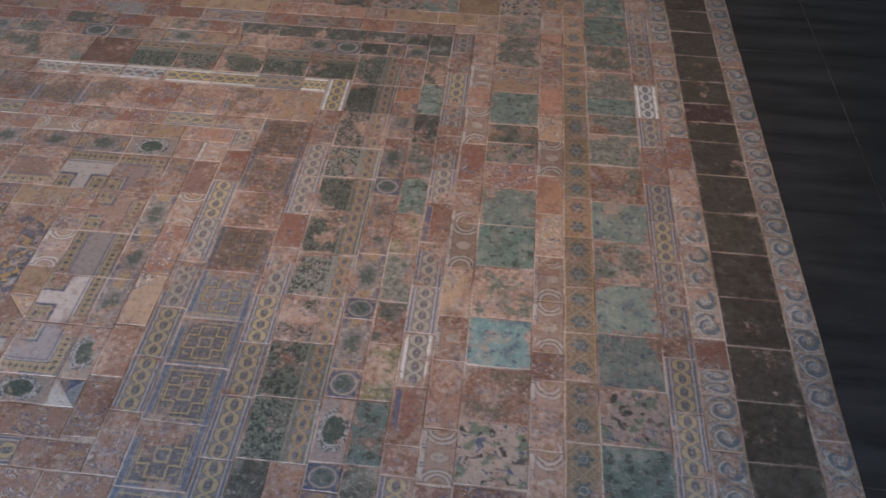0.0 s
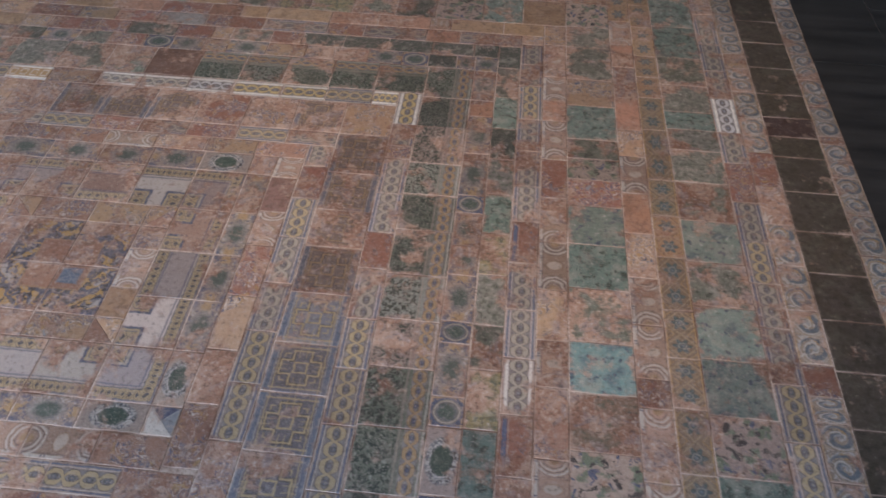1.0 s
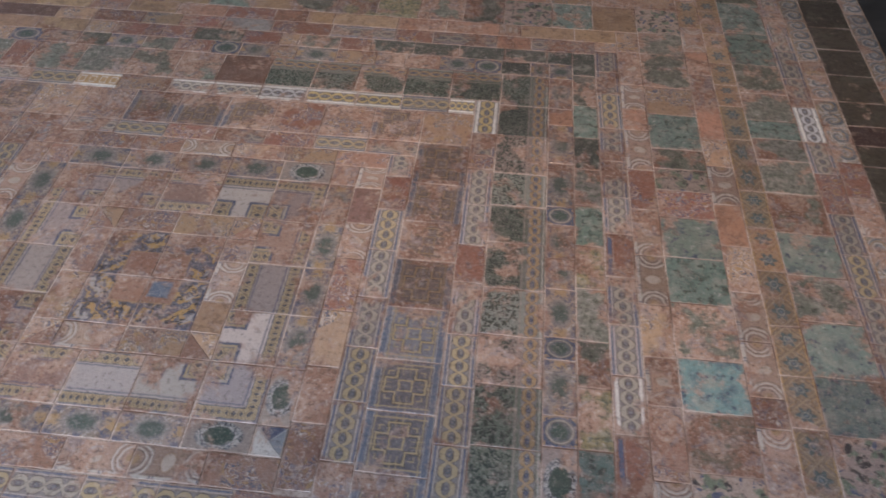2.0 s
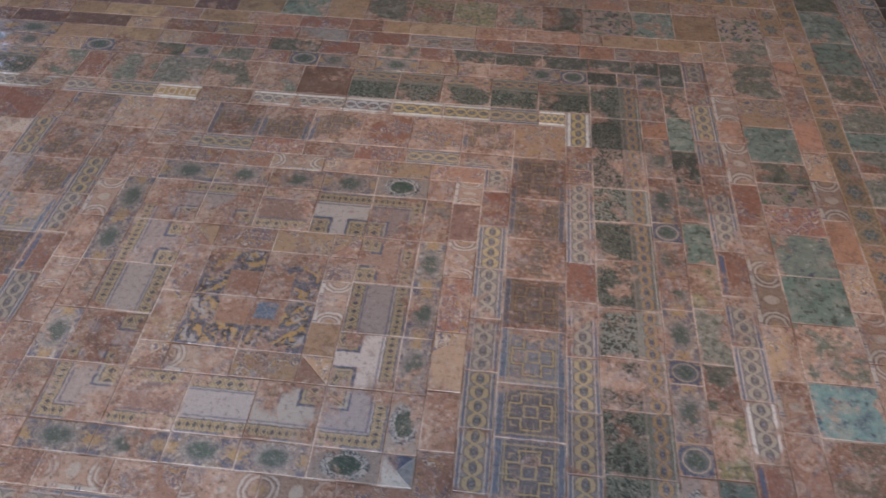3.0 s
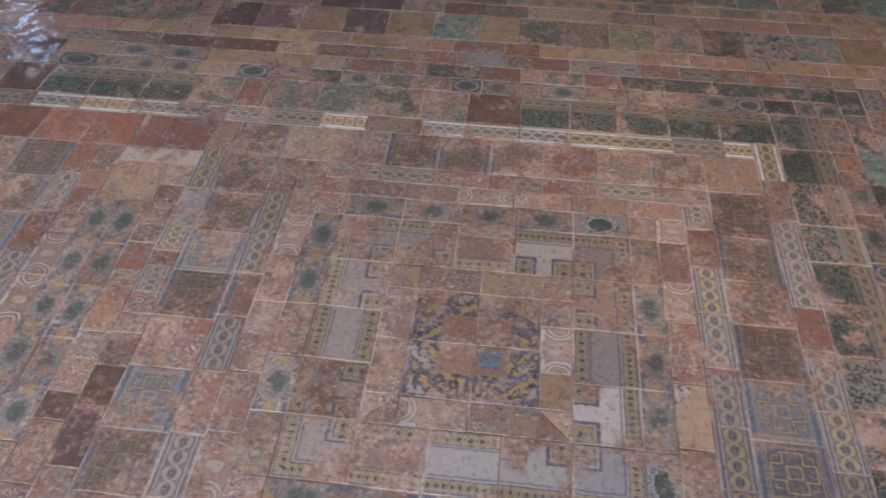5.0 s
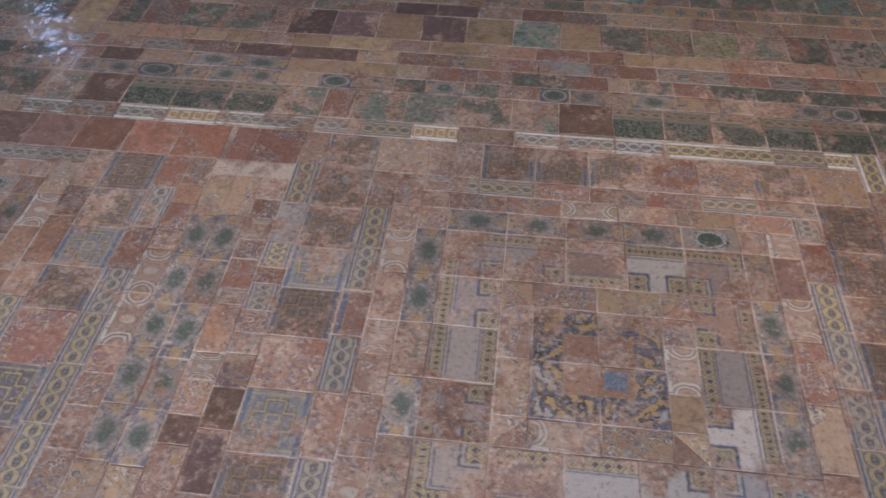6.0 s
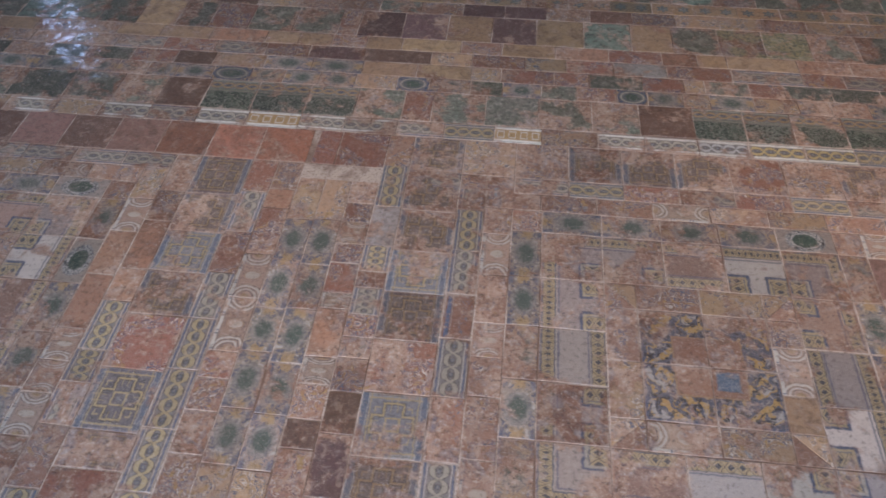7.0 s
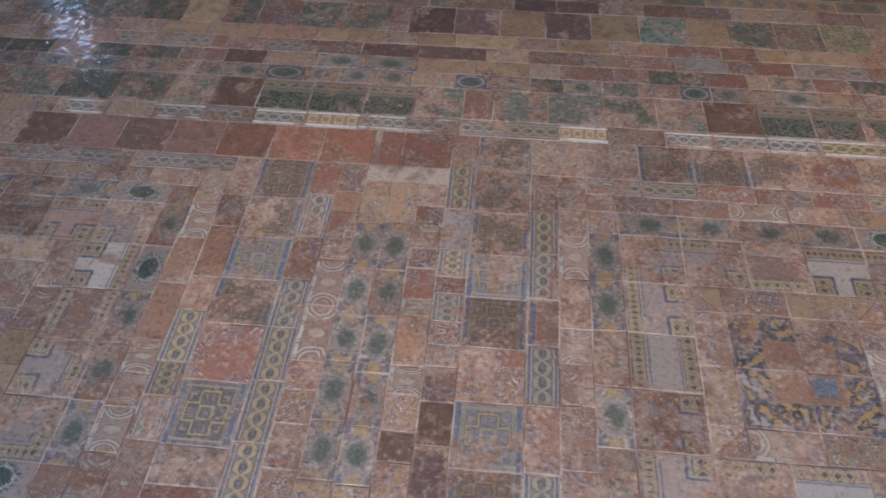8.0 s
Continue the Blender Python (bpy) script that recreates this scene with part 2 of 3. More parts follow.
def leaf_and_twist(u, v, ground, fine):
    """A dark foliage field with a guilloche down one side."""
    n = noise_at(85.0, 2.0, 0.5, distortion=1.2)
    field = inside(u, 0.60, 40)
    strip = (u - 0.62) * 2.7
    k = inside(0.63 - u, 0.0, 40)
    layers = [(field, ground), (field * above(n, 0.47, 14.0), (0.035, 0.05, 0.042)), (field * above(0.36 - n, 0.0, 14.0), (0.30, 0.31, 0.27))]
    layers += [(k * m, c) for m, c in twist(strip, v, 4.0, (0.34, 0.24, 0.14), BLUE, False)]
    layers += [(line(u - 0.62, 0.02, 30), (0.36, 0.28, 0.24)), (line(u - 0.965, 0.02, 30), WHITE)]
    return layers


def flower(u, v, ground, fine):
    x, y = u - 0.5, (fract(v * 2.0) - 0.5)
    r = root(x * x + y * y)
    petals = calc("COSINE", calc("ARCTAN2", y, x) * 6.0)
    dia = abs(x) + abs(y)
    return [(inside(0.43 - abs(x), 0.0, 30), OCHRE), (line(abs(x) - 0.42, 0.016, 30), (0.16, 0.09, 0.06)), (line(dia - 0.50, 0.035, 20), (0.42, 0.34, 0.22)), (line(dia - 0.62, 0.03, 20), (0.16, 0.13, 0.10)), (line(dia - 0.72, 0.04, 20), OCHRE),
            (inside(r - petals * 0.07, 0.28, 18), (0.10, 0.13, 0.135)), (line(r - 0.12, 0.03, 24), (0.40, 0.38, 0.34)), (inside(r, 0.06, 24), (0.15, 0.2, 0.25))]


def baluster(u, v, ground, fine):
    """A fan of arcs at either end and a pale vase between them, beside a string of beads."""
    w = (noise_at(24.0, 2.0) - 0.5) * 0.16
    x, y = u - 0.56 + w, abs(v - 0.5 + w * 0.5)
    fan = root(x * x + (y - 0.5) * (y - 0.5) * 4.0)
    vase = root(x * x * 1.6 + y * y * 14.0)
    bead = fract(v * 3.0) - 0.5
    post = inside(u, 0.13, 30)
    ink, pale = (0.08, 0.075, 0.10), (0.50, 0.47, 0.43)
    return [(line(fan - 0.50, 0.055, 22), pale), (line(fan - 0.425, 0.028, 26), ink), (line(fan - 0.35, 0.05, 22), pale), (line(fan - 0.275, 0.028, 26), ink), (inside(fan, 0.19, 16), (0.33, 0.23, 0.14)), (line(fan - 0.575, 0.022, 26), ink),
            (inside(vase, 0.36, 14), (0.44, 0.38, 0.33)), (line(vase - 0.37, 0.028, 24), (0.27, 0.17, 0.09)), (line(vase - 0.43, 0.018, 26), ink), (post, pale), (both(post, line(abs(bead) - 0.42, 0.06)), BLUE), (line(u - 0.15, 0.018, 30), BLUE)]


def wave(u, v, ground, fine):
    """Running scrolls: a thick coil in each half of the tile, leaves in the gaps."""
    w = (noise_at(22.0, 3.0) - 0.5) * 0.34
    x, y = u - 0.53 + w, fract(v * 2.0 + w) - 0.5
    r = root(x * x + y * y)
    turn = calc("ARCTAN2", y, x) * (1 / (2 * math.pi))
    coil = fract(r * 3.0 - turn + 0.15)
    body = inside(r, 0.47, 20)
    leaf = line(y + x * 0.8 - 0.42, 0.12, 10)
    ragged = firm(noise_at(42.0, 1.5, distortion=1.5))
    return [(inside(ragged, 0.30, 14), (0.44, 0.42, 0.40)), (line(ragged - 0.46, 0.06, 20), (0.11, 0.12, 0.15)), (leaf, OCHRE), (line(y + x * 0.8 - 0.42, 0.03, 24), (0.20, 0.11, 0.06)), (line(y - x - 0.62, 0.08, 12), PALE_BLUE), (both(body, inside(coil, 0.52, 9)), (0.12, 0.15, 0.18)),
            (both(body, line(coil - 0.60, 0.12, 12)), (0.46, 0.44, 0.41)), (both(inside(r, 0.18, 20), inside(coil, 0.5, 9)), (0.30, 0.31, 0.32)), (both(inside(0.46 - r, 0.0, 30), line(r - 0.49, 0.03, 24)) * 0.7, WHITE),
            (inside(0.44 - abs(u - 0.5), 0.0, 24) * 0.8, OCHRE), (line(abs(u - 0.5) - 0.43, 0.016, 30), (0.20, 0.12, 0.07))]


def chain(u, v, turns):
    """A cord of dull ochre links with dark eyes between two dark lines; u runs from side to side of the strip."""
    b = fract(v * turns) - 0.5
    a = abs(u - 0.5)
    return [(inside(a, 0.5, 20), (0.40, 0.315, 0.195)), (line(a + abs(b) - 0.5, 0.075, 16), (0.15, 0.12, 0.10)), (inside(a + abs(b) * 0.8, 0.27, 16), (0.085, 0.085, 0.10)), (line(a - 0.43, 0.07, 16), (0.10, 0.12, 0.17))]


def fret(stepped):
    """One side of the panel's frame: a chain along the outer edge, a pale field, key-shaped corners within."""
    def draw(u, v, ground, fine):
        outer = inside(0.73 - v, 0.0, 40)
        layers = [(inside(v, 0.72, 40) * 0.85, ground)]
        layers += [(outer * m, c) for m, c in chain((v - 0.75) * 4.3, u, 9.0)]
        layers += [(line(v - 0.71, 0.026, 30), BLUE), (line(v - 0.75, 0.012, 30), WHITE), (line(v - 0.985, 0.02, 30), BLUE)]
        if stepped:
            for side in (u, 1.0 - u):
                layers += [(both(inside(side, 0.38, 40), inside(v, 0.40, 40)), BLUE), (both(inside(side, 0.33, 40), inside(v, 0.35, 40)), (0.42, 0.34, 0.21))]
                small = both(inside(side, 0.29, 40), inside(v, 0.31, 40))
                layers += [(small * m, c) for m, c in chain(side * 3.4, v, 6.0)]
        else:
            strip = inside(v, 0.24, 40)
            layers += [(strip * m, c) for m, c in chain(v * 4.2, u, 6.0)] + [(line(v - 0.26, 0.025, 30), BLUE)]
        return layers
    return draw


def fret_corner(u, v, ground, fine):
    d = high(u, v)
    outer = inside(0.73 - d, 0.0, 40)
    layers = [(inside(d, 0.72, 40), ground)] + [(outer * m, c) for m, c in chain((d - 0.75) * 4.3, low(u, v), 9.0)]
    key = inside(d, 0.32, 40)
    return layers + [(line(d - 0.71, 0.026, 30), BLUE), (line(d - 0.75, 0.012, 30), WHITE), (line(d - 0.985, 0.02, 30), BLUE), (inside(d, 0.40, 40), BLUE), (inside(d, 0.365, 40), (0.36, 0.33, 0.29))] + [(key * m, c) for m, c in chain(u * 3.2, v, 5.0)]


def acanthus(u, v, ground, fine):
    """A quarter of the panel's centre: leaf scrolls on blue along two sides of a clay field."""
    d = high(u, v)
    rim = inside(0.52 - d, 0.0, 40)
    w = (firm(noise_at(16.0, 2.0)) - 0.5) * 0.5
    x, y = fract((u + w) * 1.7 + 0.2) - 0.5, fract((v - w) * 1.7) - 0.5
    r = root(x * x + y * y)
    coil = fract(r * 2.8 - calc("ARCTAN2", y, x) * (1 / (2 * math.pi)))
    n = firm(noise_at(50.0, 2.0, 0.5, distortion=1.5))
    return [(rim * 0.9, (0.085, 0.105, 0.15)), (both(rim, inside(r, 0.48), inside(coil, 0.56, 8)), (0.42, 0.27, 0.11)), (both(rim, above(n, 0.66, 8.0)), DARK), (both(rim, above(0.26 - n, 0.0, 8.0)), (0.33, 0.29, 0.27)), (both(rim, inside(r, 0.2), inside(coil, 0.6, 8)), (0.38, 0.355, 0.34)),
            (line(d - 0.52, 0.02, 30), OCHRE), (line(d - 0.98, 0.03, 30), BLUE)]


def acanthus_star(u, v, ground, fine):
    x, y = u - 0.24, v - 0.22
    box = high(abs(x), abs(y))
    return acanthus(u, v, ground, fine) + [(inside(box, 0.19, 30), (0.11, 0.15, 0.21)), (both(inside(box, 0.19, 30), line(abs(x) - abs(y), 0.02)), PALE_BLUE)]


def pinwheel(u, v, ground, fine):
    x, y = u - 0.5, v - 0.5
    return [(inside(x + y, 0.0, 30), WHITE), (both(inside(x - y, 0.0, 30), inside(-0.0 - x - y, 0.0, 30)), BLUE), (line(x - y, 0.03), WHITE), (line(abs(x) - 0.47, 0.03), OCHRE)]


MOTIFS = {
    "plain": tile_material("plain_clay_tile", plain, lime=0.55),
    "dark": tile_material("dark_tile", shadowy, lime=0.16),
    "remnant": tile_material("rubbed_tile", remnant),
    "half_strip": tile_material("half_bare_strip_tile", half_strip),
    "twist_bright_pale": tile_material("bright_pale_guilloche_tile", bright_twist((0.43, 0.40, 0.34))),
    "twist_ochre": tile_material("ochre_guilloche_tile", guilloche((0.43, 0.345, 0.215), (0.15, 0.16, 0.19))),
    "twist_white": tile_material("white_guilloche_tile", guilloche((0.385, 0.35, 0.295), (0.16, 0.17, 0.20))),
    "twist_bright_blue": tile_material("blue_white_guilloche_tile", bright_twist((0.52, 0.52, 0.53))),
    "twist_bright": tile_material("bright_guilloche_tile", bright_twist((0.52, 0.41, 0.21))),
    "meander": tile_material("meander_tile", meander),
    "knot": tile_material("strapwork_tile", knot((0.46, 0.36, 0.205), (0.145, 0.135, 0.15), (0.135, 0.16, 0.21))),
    "knot_pale": tile_material("pale_strapwork_tile", knot((0.42, 0.33, 0.185), (0.20, 0.205, 0.235), (0.13, 0.16, 0.22))),
    "knot_dull": tile_material("dull_strapwork_tile", knot((0.29, 0.20, 0.115), (0.15, 0.118, 0.112), (0.12, 0.13, 0.165))),
    "oval": tile_material("oval_cabochon_tile", oval),
    "framed_oval": tile_material("framed_oval_tile", framed_oval),
    "ring": tile_material("roundel_tile", ring),
    "mottle": tile_material("mottled_green_tile", mottle((0.045, 0.06, 0.052), 0.42)),
    "speckle": tile_material("speckled_green_tile", mottle((0.05, 0.07, 0.12), 0.32, 42.0)),
    "dapple": tile_material("dappled_tile", mottle((0.09, 0.115, 0.09), 0.55, 70.0)),
    "blots": tile_material("blotted_tile", blots),
    "leaf_twist": tile_material("foliage_guilloche_tile", leaf_and_twist),
    "flower": tile_material("rosette_tile", flower),
    "baluster": tile_material("baluster_tile", baluster),
    "wave": tile_material("wave_scroll_tile", wave),
    "fret": tile_material("fret_tile", fret(False)),
    "fret_step": tile_material("stepped_fret_tile", fret(True)),
    "fret_corner": tile_material("fret_corner_tile", fret_corner),
    "acanthus": tile_material("acanthus_tile", acanthus),
    "acanthus_star": tile_material("acanthus_star_tile", acanthus_star),
    "pinwheel": tile_material("pinwheel_tile", pinwheel),
}


def mortar_material():
    mat, out = start("lime_mortar")
    n, f = noise_at(7.0, 4.0), noise_at(140.0, 4.0, 0.7)
    c = mix(calc("MULTIPLY", n - 0.41, 6.0, clamp=True), (0.20, 0.125, 0.095), (0.54, 0.45, 0.39))
    c = mix(calc("MULTIPLY", 0.5 - f, 5.0, clamp=True), c, (0.16, 0.10, 0.08))
    TREE.links.new(c.sock, out.inputs["Base Color"])
    out.inputs["Roughness"].default_value = 0.6
    TREE.links.new(bump(f, 0.6, 0.002).outputs[0], out.inputs["Normal"])
    return mat


def slate_material():
    mat, out = start("dark_slate")
    mapping = TREE.nodes.new("ShaderNodeMapping")
    mapping.inputs["Scale"].default_value = (1.0, 7.0, 1.0)
    TREE.links.new(PLACE, mapping.inputs["Vector"])
    streak = noise_at(2.2, 6.0, 0.65, mapping.outputs[0])
    fine = noise_at(90.0, 4.0, 0.7)
    c = mix(above(streak, 0.36, 3.0), (0.02, 0.0195, 0.02), (0.056, 0.054, 0.053))
    c = mix(calc("MULTIPLY", fine - 0.62, 8.0, clamp=True) * 0.5, c, (0.09, 0.09, 0.09))
    TREE.links.new(c.sock, out.inputs["Base Color"])
    TREE.links.new((0.32 + streak * 0.25).sock, out.inputs["Roughness"])
    TREE.links.new(bump(streak * 0.4 + fine * 0.2, 0.25, 0.002).outputs[0], out.inputs["Normal"])
    return mat


def wall_material(name, a, b):
    mat, out = start(name)
    TREE.links.new(mix(noise_at(1.4, 5.0), a, b).sock, out.inputs["Base Color"])
    out.inputs["Roughness"].default_value = 0.85
    TREE.links.new(bump(noise_at(30.0, 4.0), 0.3, 0.004).outputs[0], out.inputs["Normal"])
    return mat


def simple_material(name, colour, rough, metal=0.0, glow=0.0):
    mat, out = start(name)
    c = mix(noise_at(18.0, 4.0), colour, tuple(x * 0.8 for x in colour))
    TREE.links.new(c.sock, out.inputs["Base Color"])
    out.inputs["Roughness"].default_value, out.inputs["Metallic"].default_value = rough, metal
    if glow:
        out.inputs["Emission Color"].default_value, out.inputs["Emission Strength"].default_value = (*colour, 1.0), glow
    return mat


MORTAR, SLATE = mortar_material(), slate_material()
PLASTER = wall_material("plaster", (0.30, 0.26, 0.22), (0.38, 0.34, 0.29))
CEILING = wall_material("ceiling_plaster", (0.62, 0.60, 0.58), (0.70, 0.68, 0.65))
OAK = simple_material("window_timber", (0.16, 0.10, 0.06), 0.5)
IRON = simple_material("lamp_metal", (0.05, 0.05, 0.05), 0.4, 0.8)
GLOW = simple_material("lamp_lens", (1.0, 0.72, 0.42), 0.3, 0.0, 60.0)

# ---- mesh helpers ----
H = 0.0725  # half a tile
GAP = 0.0033


def finish(bm, name, material, parent=None):
    mesh = bpy.data.meshes.new(name)
    bm.to_mesh(mesh)
    bm.free()
    mesh.materials.append(material)
    ob = new(name, mesh)
    ob.parent = parent
    return ob


def add_box(bm, x0, x1, y0, y1, z0, z1):
    c = [bm.verts.new((x, y, z)) for z in (z0, z1) for y in (y0, y1) for x in (x0, x1)]
    for f in ((0, 2, 3, 1), (4, 5, 7, 6), (0, 1, 5, 4), (1, 3, 7, 5), (3, 2, 6, 7), (2, 0, 4, 6)):
        bm.faces.new([c[k] for k in f])


def part(name, bm, material, parent, label=""):
    return tagged(finish(bm, name, material, parent), label)


def boxes(name, material, spans, parent=None, bevel=0.0):
    bm = bmesh.new()
    for s in spans:
        add_box(bm, *s)
    if bevel:
        bmesh.ops.bevel(bm, geom=bm.edges[:], offset=bevel, segments=2, affect="EDGES", profile=0.7)
    return finish(bm, name, material, parent)


# ---- the room ----
base = boxes("floor", MORTAR, [(WEST, EAST, SOUTH, NORTH, -0.2, -0.06)])
tagged(base, "levelled lime mortar screed under the tiles and slabs", "floor", kind="structure")
wx0, wx1, wz0, wz1 = WIN
north = boxes("wall_north", PLASTER, [(WEST, wx0, NORTH, NORTH + 0.5, -0.2, HIGH), (wx1, EAST, NORTH, NORTH + 0.5, -0.2, HIGH),
                                      (wx0, wx1, NORTH, NORTH + 0.5, -0.2, wz0), (wx0, wx1, NORTH, NORTH + 0.5, wz1, HIGH)])
bx0, bx1, bz0, bz1 = BAY
south = boxes("wall_south", PLASTER, [(WEST, bx0, SOUTH - 0.5, SOUTH, -0.2, HIGH), (bx1, EAST, SOUTH - 0.5, SOUTH, -0.2, HIGH),
                                      (bx0, bx1, SOUTH - 0.5, SOUTH, -0.2, bz0), (bx0, bx1, SOUTH - 0.5, SOUTH, bz1, HIGH)])
west = boxes("wall_west", PLASTER, [(WEST - 0.5, WEST, SOUTH - 0.5, NORTH + 0.5, -0.2, HIGH)])
east = boxes("wall_east", PLASTER, [(EAST, EAST + 0.5, SOUTH - 0.5, NORTH + 0.5, -0.2, HIGH)])
for w in (north, south, west, east):
    tagged(w, "plain lime-plastered wall closing the dim room", "wall", kind="structure")
tagged(boxes("ceiling", CEILING, [(WEST - 0.5, EAST + 0.5, SOUTH - 0.5, NORTH + 0.5, HIGH, HIGH + 0.3)]), "plain pale plastered ceiling", "ceiling", kind="structure")


def window(name, x0, x1, z0, z1, y, bars, rails):
    w = tagged(new(name), "timber window out of direct view, with small panes and daylight behind", "window", kind="structure")
    w.location = ((x0 + x1) / 2, y, z0)
    cx, t = (x1 - x0) / 2, 0.05
    bm = bmesh.new()
    for s in ((-cx, -cx + t, 0, z1 - z0), (cx - t, cx, 0, z1 - z0), (-cx + t, cx - t, 0, t), (-cx + t, cx - t, z1 - z0 - t, z1 - z0)):
        add_box(bm, s[0], s[1], -0.03, 0.03, s[2], s[3])
    part("window_frame", bm, OAK, w)
    for k in range(1, bars):
        bm = bmesh.new()
        x = -cx + 2 * cx * k / bars
        add_box(bm, x - 0.012, x + 0.012, -0.02, 0.02, t, z1 - z0 - t)
        part("glazing_bar", bm, OAK, w)
    for k in range(1, rails):
        bm = bmesh.new()
        z = (z1 - z0) * k / rails
        add_box(bm, -cx + t, cx - t, -0.016, 0.016, z - 0.012, z + 0.012)
        part("glazing_rail", bm, OAK, w)
    return w


window("window_1", wx0, wx1, wz0, wz1, NORTH + 0.3, 3, 4)
# unseen window, added to carry the cool fill
window("unseen_window_2", bx0, bx1, bz0, bz1, SOUTH - 0.3, 6, 4)


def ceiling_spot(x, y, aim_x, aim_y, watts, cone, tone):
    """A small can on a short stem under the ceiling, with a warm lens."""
    lamp = tagged(new("offscreen_spotlight"), "assumed small dark metal spotlight with a warm lens, out of view under the ceiling", "spotlight", "ceiling spotlights")
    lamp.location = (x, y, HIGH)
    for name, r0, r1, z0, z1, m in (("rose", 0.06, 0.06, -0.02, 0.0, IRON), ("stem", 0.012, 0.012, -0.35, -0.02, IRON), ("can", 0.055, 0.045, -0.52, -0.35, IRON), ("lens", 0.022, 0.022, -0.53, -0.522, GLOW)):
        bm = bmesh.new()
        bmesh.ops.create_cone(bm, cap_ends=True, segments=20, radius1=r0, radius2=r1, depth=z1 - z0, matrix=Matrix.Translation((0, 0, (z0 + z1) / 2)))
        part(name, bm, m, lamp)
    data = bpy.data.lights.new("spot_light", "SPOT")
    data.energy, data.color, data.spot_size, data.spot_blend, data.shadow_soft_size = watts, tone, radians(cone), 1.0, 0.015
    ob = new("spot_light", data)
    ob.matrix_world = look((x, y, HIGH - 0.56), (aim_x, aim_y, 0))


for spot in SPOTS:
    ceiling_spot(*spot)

# ---- dark slabs round the tiled floor ----
rng = random.Random(7)


def slab(x0, x1, y0, y1):
    bm = bmesh.new()
    g = 0.0012
    add_box(bm, x0 + g, x1 - g, y0 + g, y1 - g, -0.04, -0.002 + rng.uniform(-0.0006, 0.0006))
    bmesh.ops.bevel(bm, geom=[e for e in bm.edges if min(v.co.z for v in e.verts) > -0.01], offset=0.0015, segments=1, affect="EDGES")
    return bm


EDGE = 42 * H
paving = boxes("pavement", MORTAR, [(EDGE, EAST, SOUTH, NORTH, -0.06, -0.006), (WEST, -22 * H, SOUTH, NORTH, -0.06, -0.006),
                                    (-22 * H, EDGE, 20 * H, NORTH, -0.06, -0.006), (-22 * H, EDGE, SOUTH, -20 * H, -0.06, -0.006)])
tagged(paving, "dark grey slate paving in long slabs beside the tiles", "paving", kind="structure")
xs = [EDGE, 45.75 * H, 45.75 * H + 0.62, 45.75 * H + 1.3, 45.75 * H + 2.0, 45.75 * H + 2.8, EAST]
for a, b in zip(xs, xs[1:]):
    y = SOUTH + rng.uniform(0.2, 1.2)
    cuts = [SOUTH]
    while y < NORTH - 0.4:
        cuts.append(y)
        y += rng.uniform(1.5, 2.1)
    cuts.append(NORTH)
    for c, d in zip(cuts, cuts[1:]):
        part("slab", slab(a, b, c, d), SLATE, paving)
for a, b, c, d in ((WEST, -22 * H, SOUTH, 0.0), (WEST, -22 * H, 0.0, NORTH), (-22 * H, 0.7, 20 * H, NORTH), (0.7, EDGE, 20 * H, NORTH), (-22 * H, 0.7, SOUTH, -20 * H), (0.7, EDGE, SOUTH, -20 * H)):
    part("slab", slab(a, b, c, d), SLATE, paving)

# ---- the tiled floor ----
BEDS = []
for k, (i0, i1, j0, j1, text) in enumerate((
        (-22, 3, 3, 20, "worn border of glazed tiles in dull greens and browns"), (3, 25, 3, 20, "worn border of green and sand-coloured glazed tiles"),
        (25, 42, -20, 20, "broad border of guilloche, green and dark glazed tiles"), (7, 25, -20, 3, "square tile panel with a fretwork frame and leafy centre"),
        (-5, 7, -20, 3, "bands of strapwork and oval tiles between two panels"), (-22, -5, -20, 3, "worn square tile panel with a fretwork frame"))):
    bed = boxes("floor_%d" % (k + 1), MORTAR, [(i0 * H, i1 * H, j0 * H, j1 * H, -0.06, -0.0009)])
    tagged(bed, text, "tile floor", kind="structure")
    BEDS.append((i0, i1, j0, j1, bed))

TURNS = (lambda x, y: (x, y), lambda x, y: (y, x), lambda x, y: (x, 1 - y), lambda x, y: (y, 1 - x), lambda x, y: (1 - x, y), lambda x, y: (1 - x, 1 - y))
SHAPES = {}


def tile_mesh(w, d, motif, turn):
    """A clay tile with softened upper edges: top, chamfer and sides."""
    key = (round(w, 3), round(d, 3), motif, turn)
    if key not in SHAPES:
        bm = bmesh.new()
        uv = bm.loops.layers.uv.new("UVMap")
        rings = []
        for inset, z in ((0.0, -0.012), (0.0, -0.0008), (0.0008, 0.0)):
            a, b = w / 2 - inset, d / 2 - inset
            rings.append([bm.verts.new((x, y, z)) for x, y in ((-a, -b), (a, -b), (a, b), (-a, b))])
        bm.faces.new(rings[2])
        for lo, hi in zip(rings, rings[1:]):
            for k in range(4):
                bm.faces.new((lo[k], lo[(k + 1) % 4], hi[(k + 1) % 4], hi[k]))
        for f in bm.faces:
            for loop in f.loops:
                loop[uv].uv = TURNS[turn](loop.vert.co.x / w + 0.5, loop.vert.co.y / d + 0.5)
        mesh = bpy.data.meshes.new("tile")
        bm.to_mesh(mesh)
        bm.free()
        mesh.materials.append(MOTIFS[motif])
        SHAPES[key] = mesh
    return SHAPES[key]


TEAL, MOSS, GREYGREEN, NIGHT = (0.16, 0.24, 0.205), (0.125, 0.145, 0.115), (0.205, 0.215, 0.19), (0.07, 0.085, 0.07)
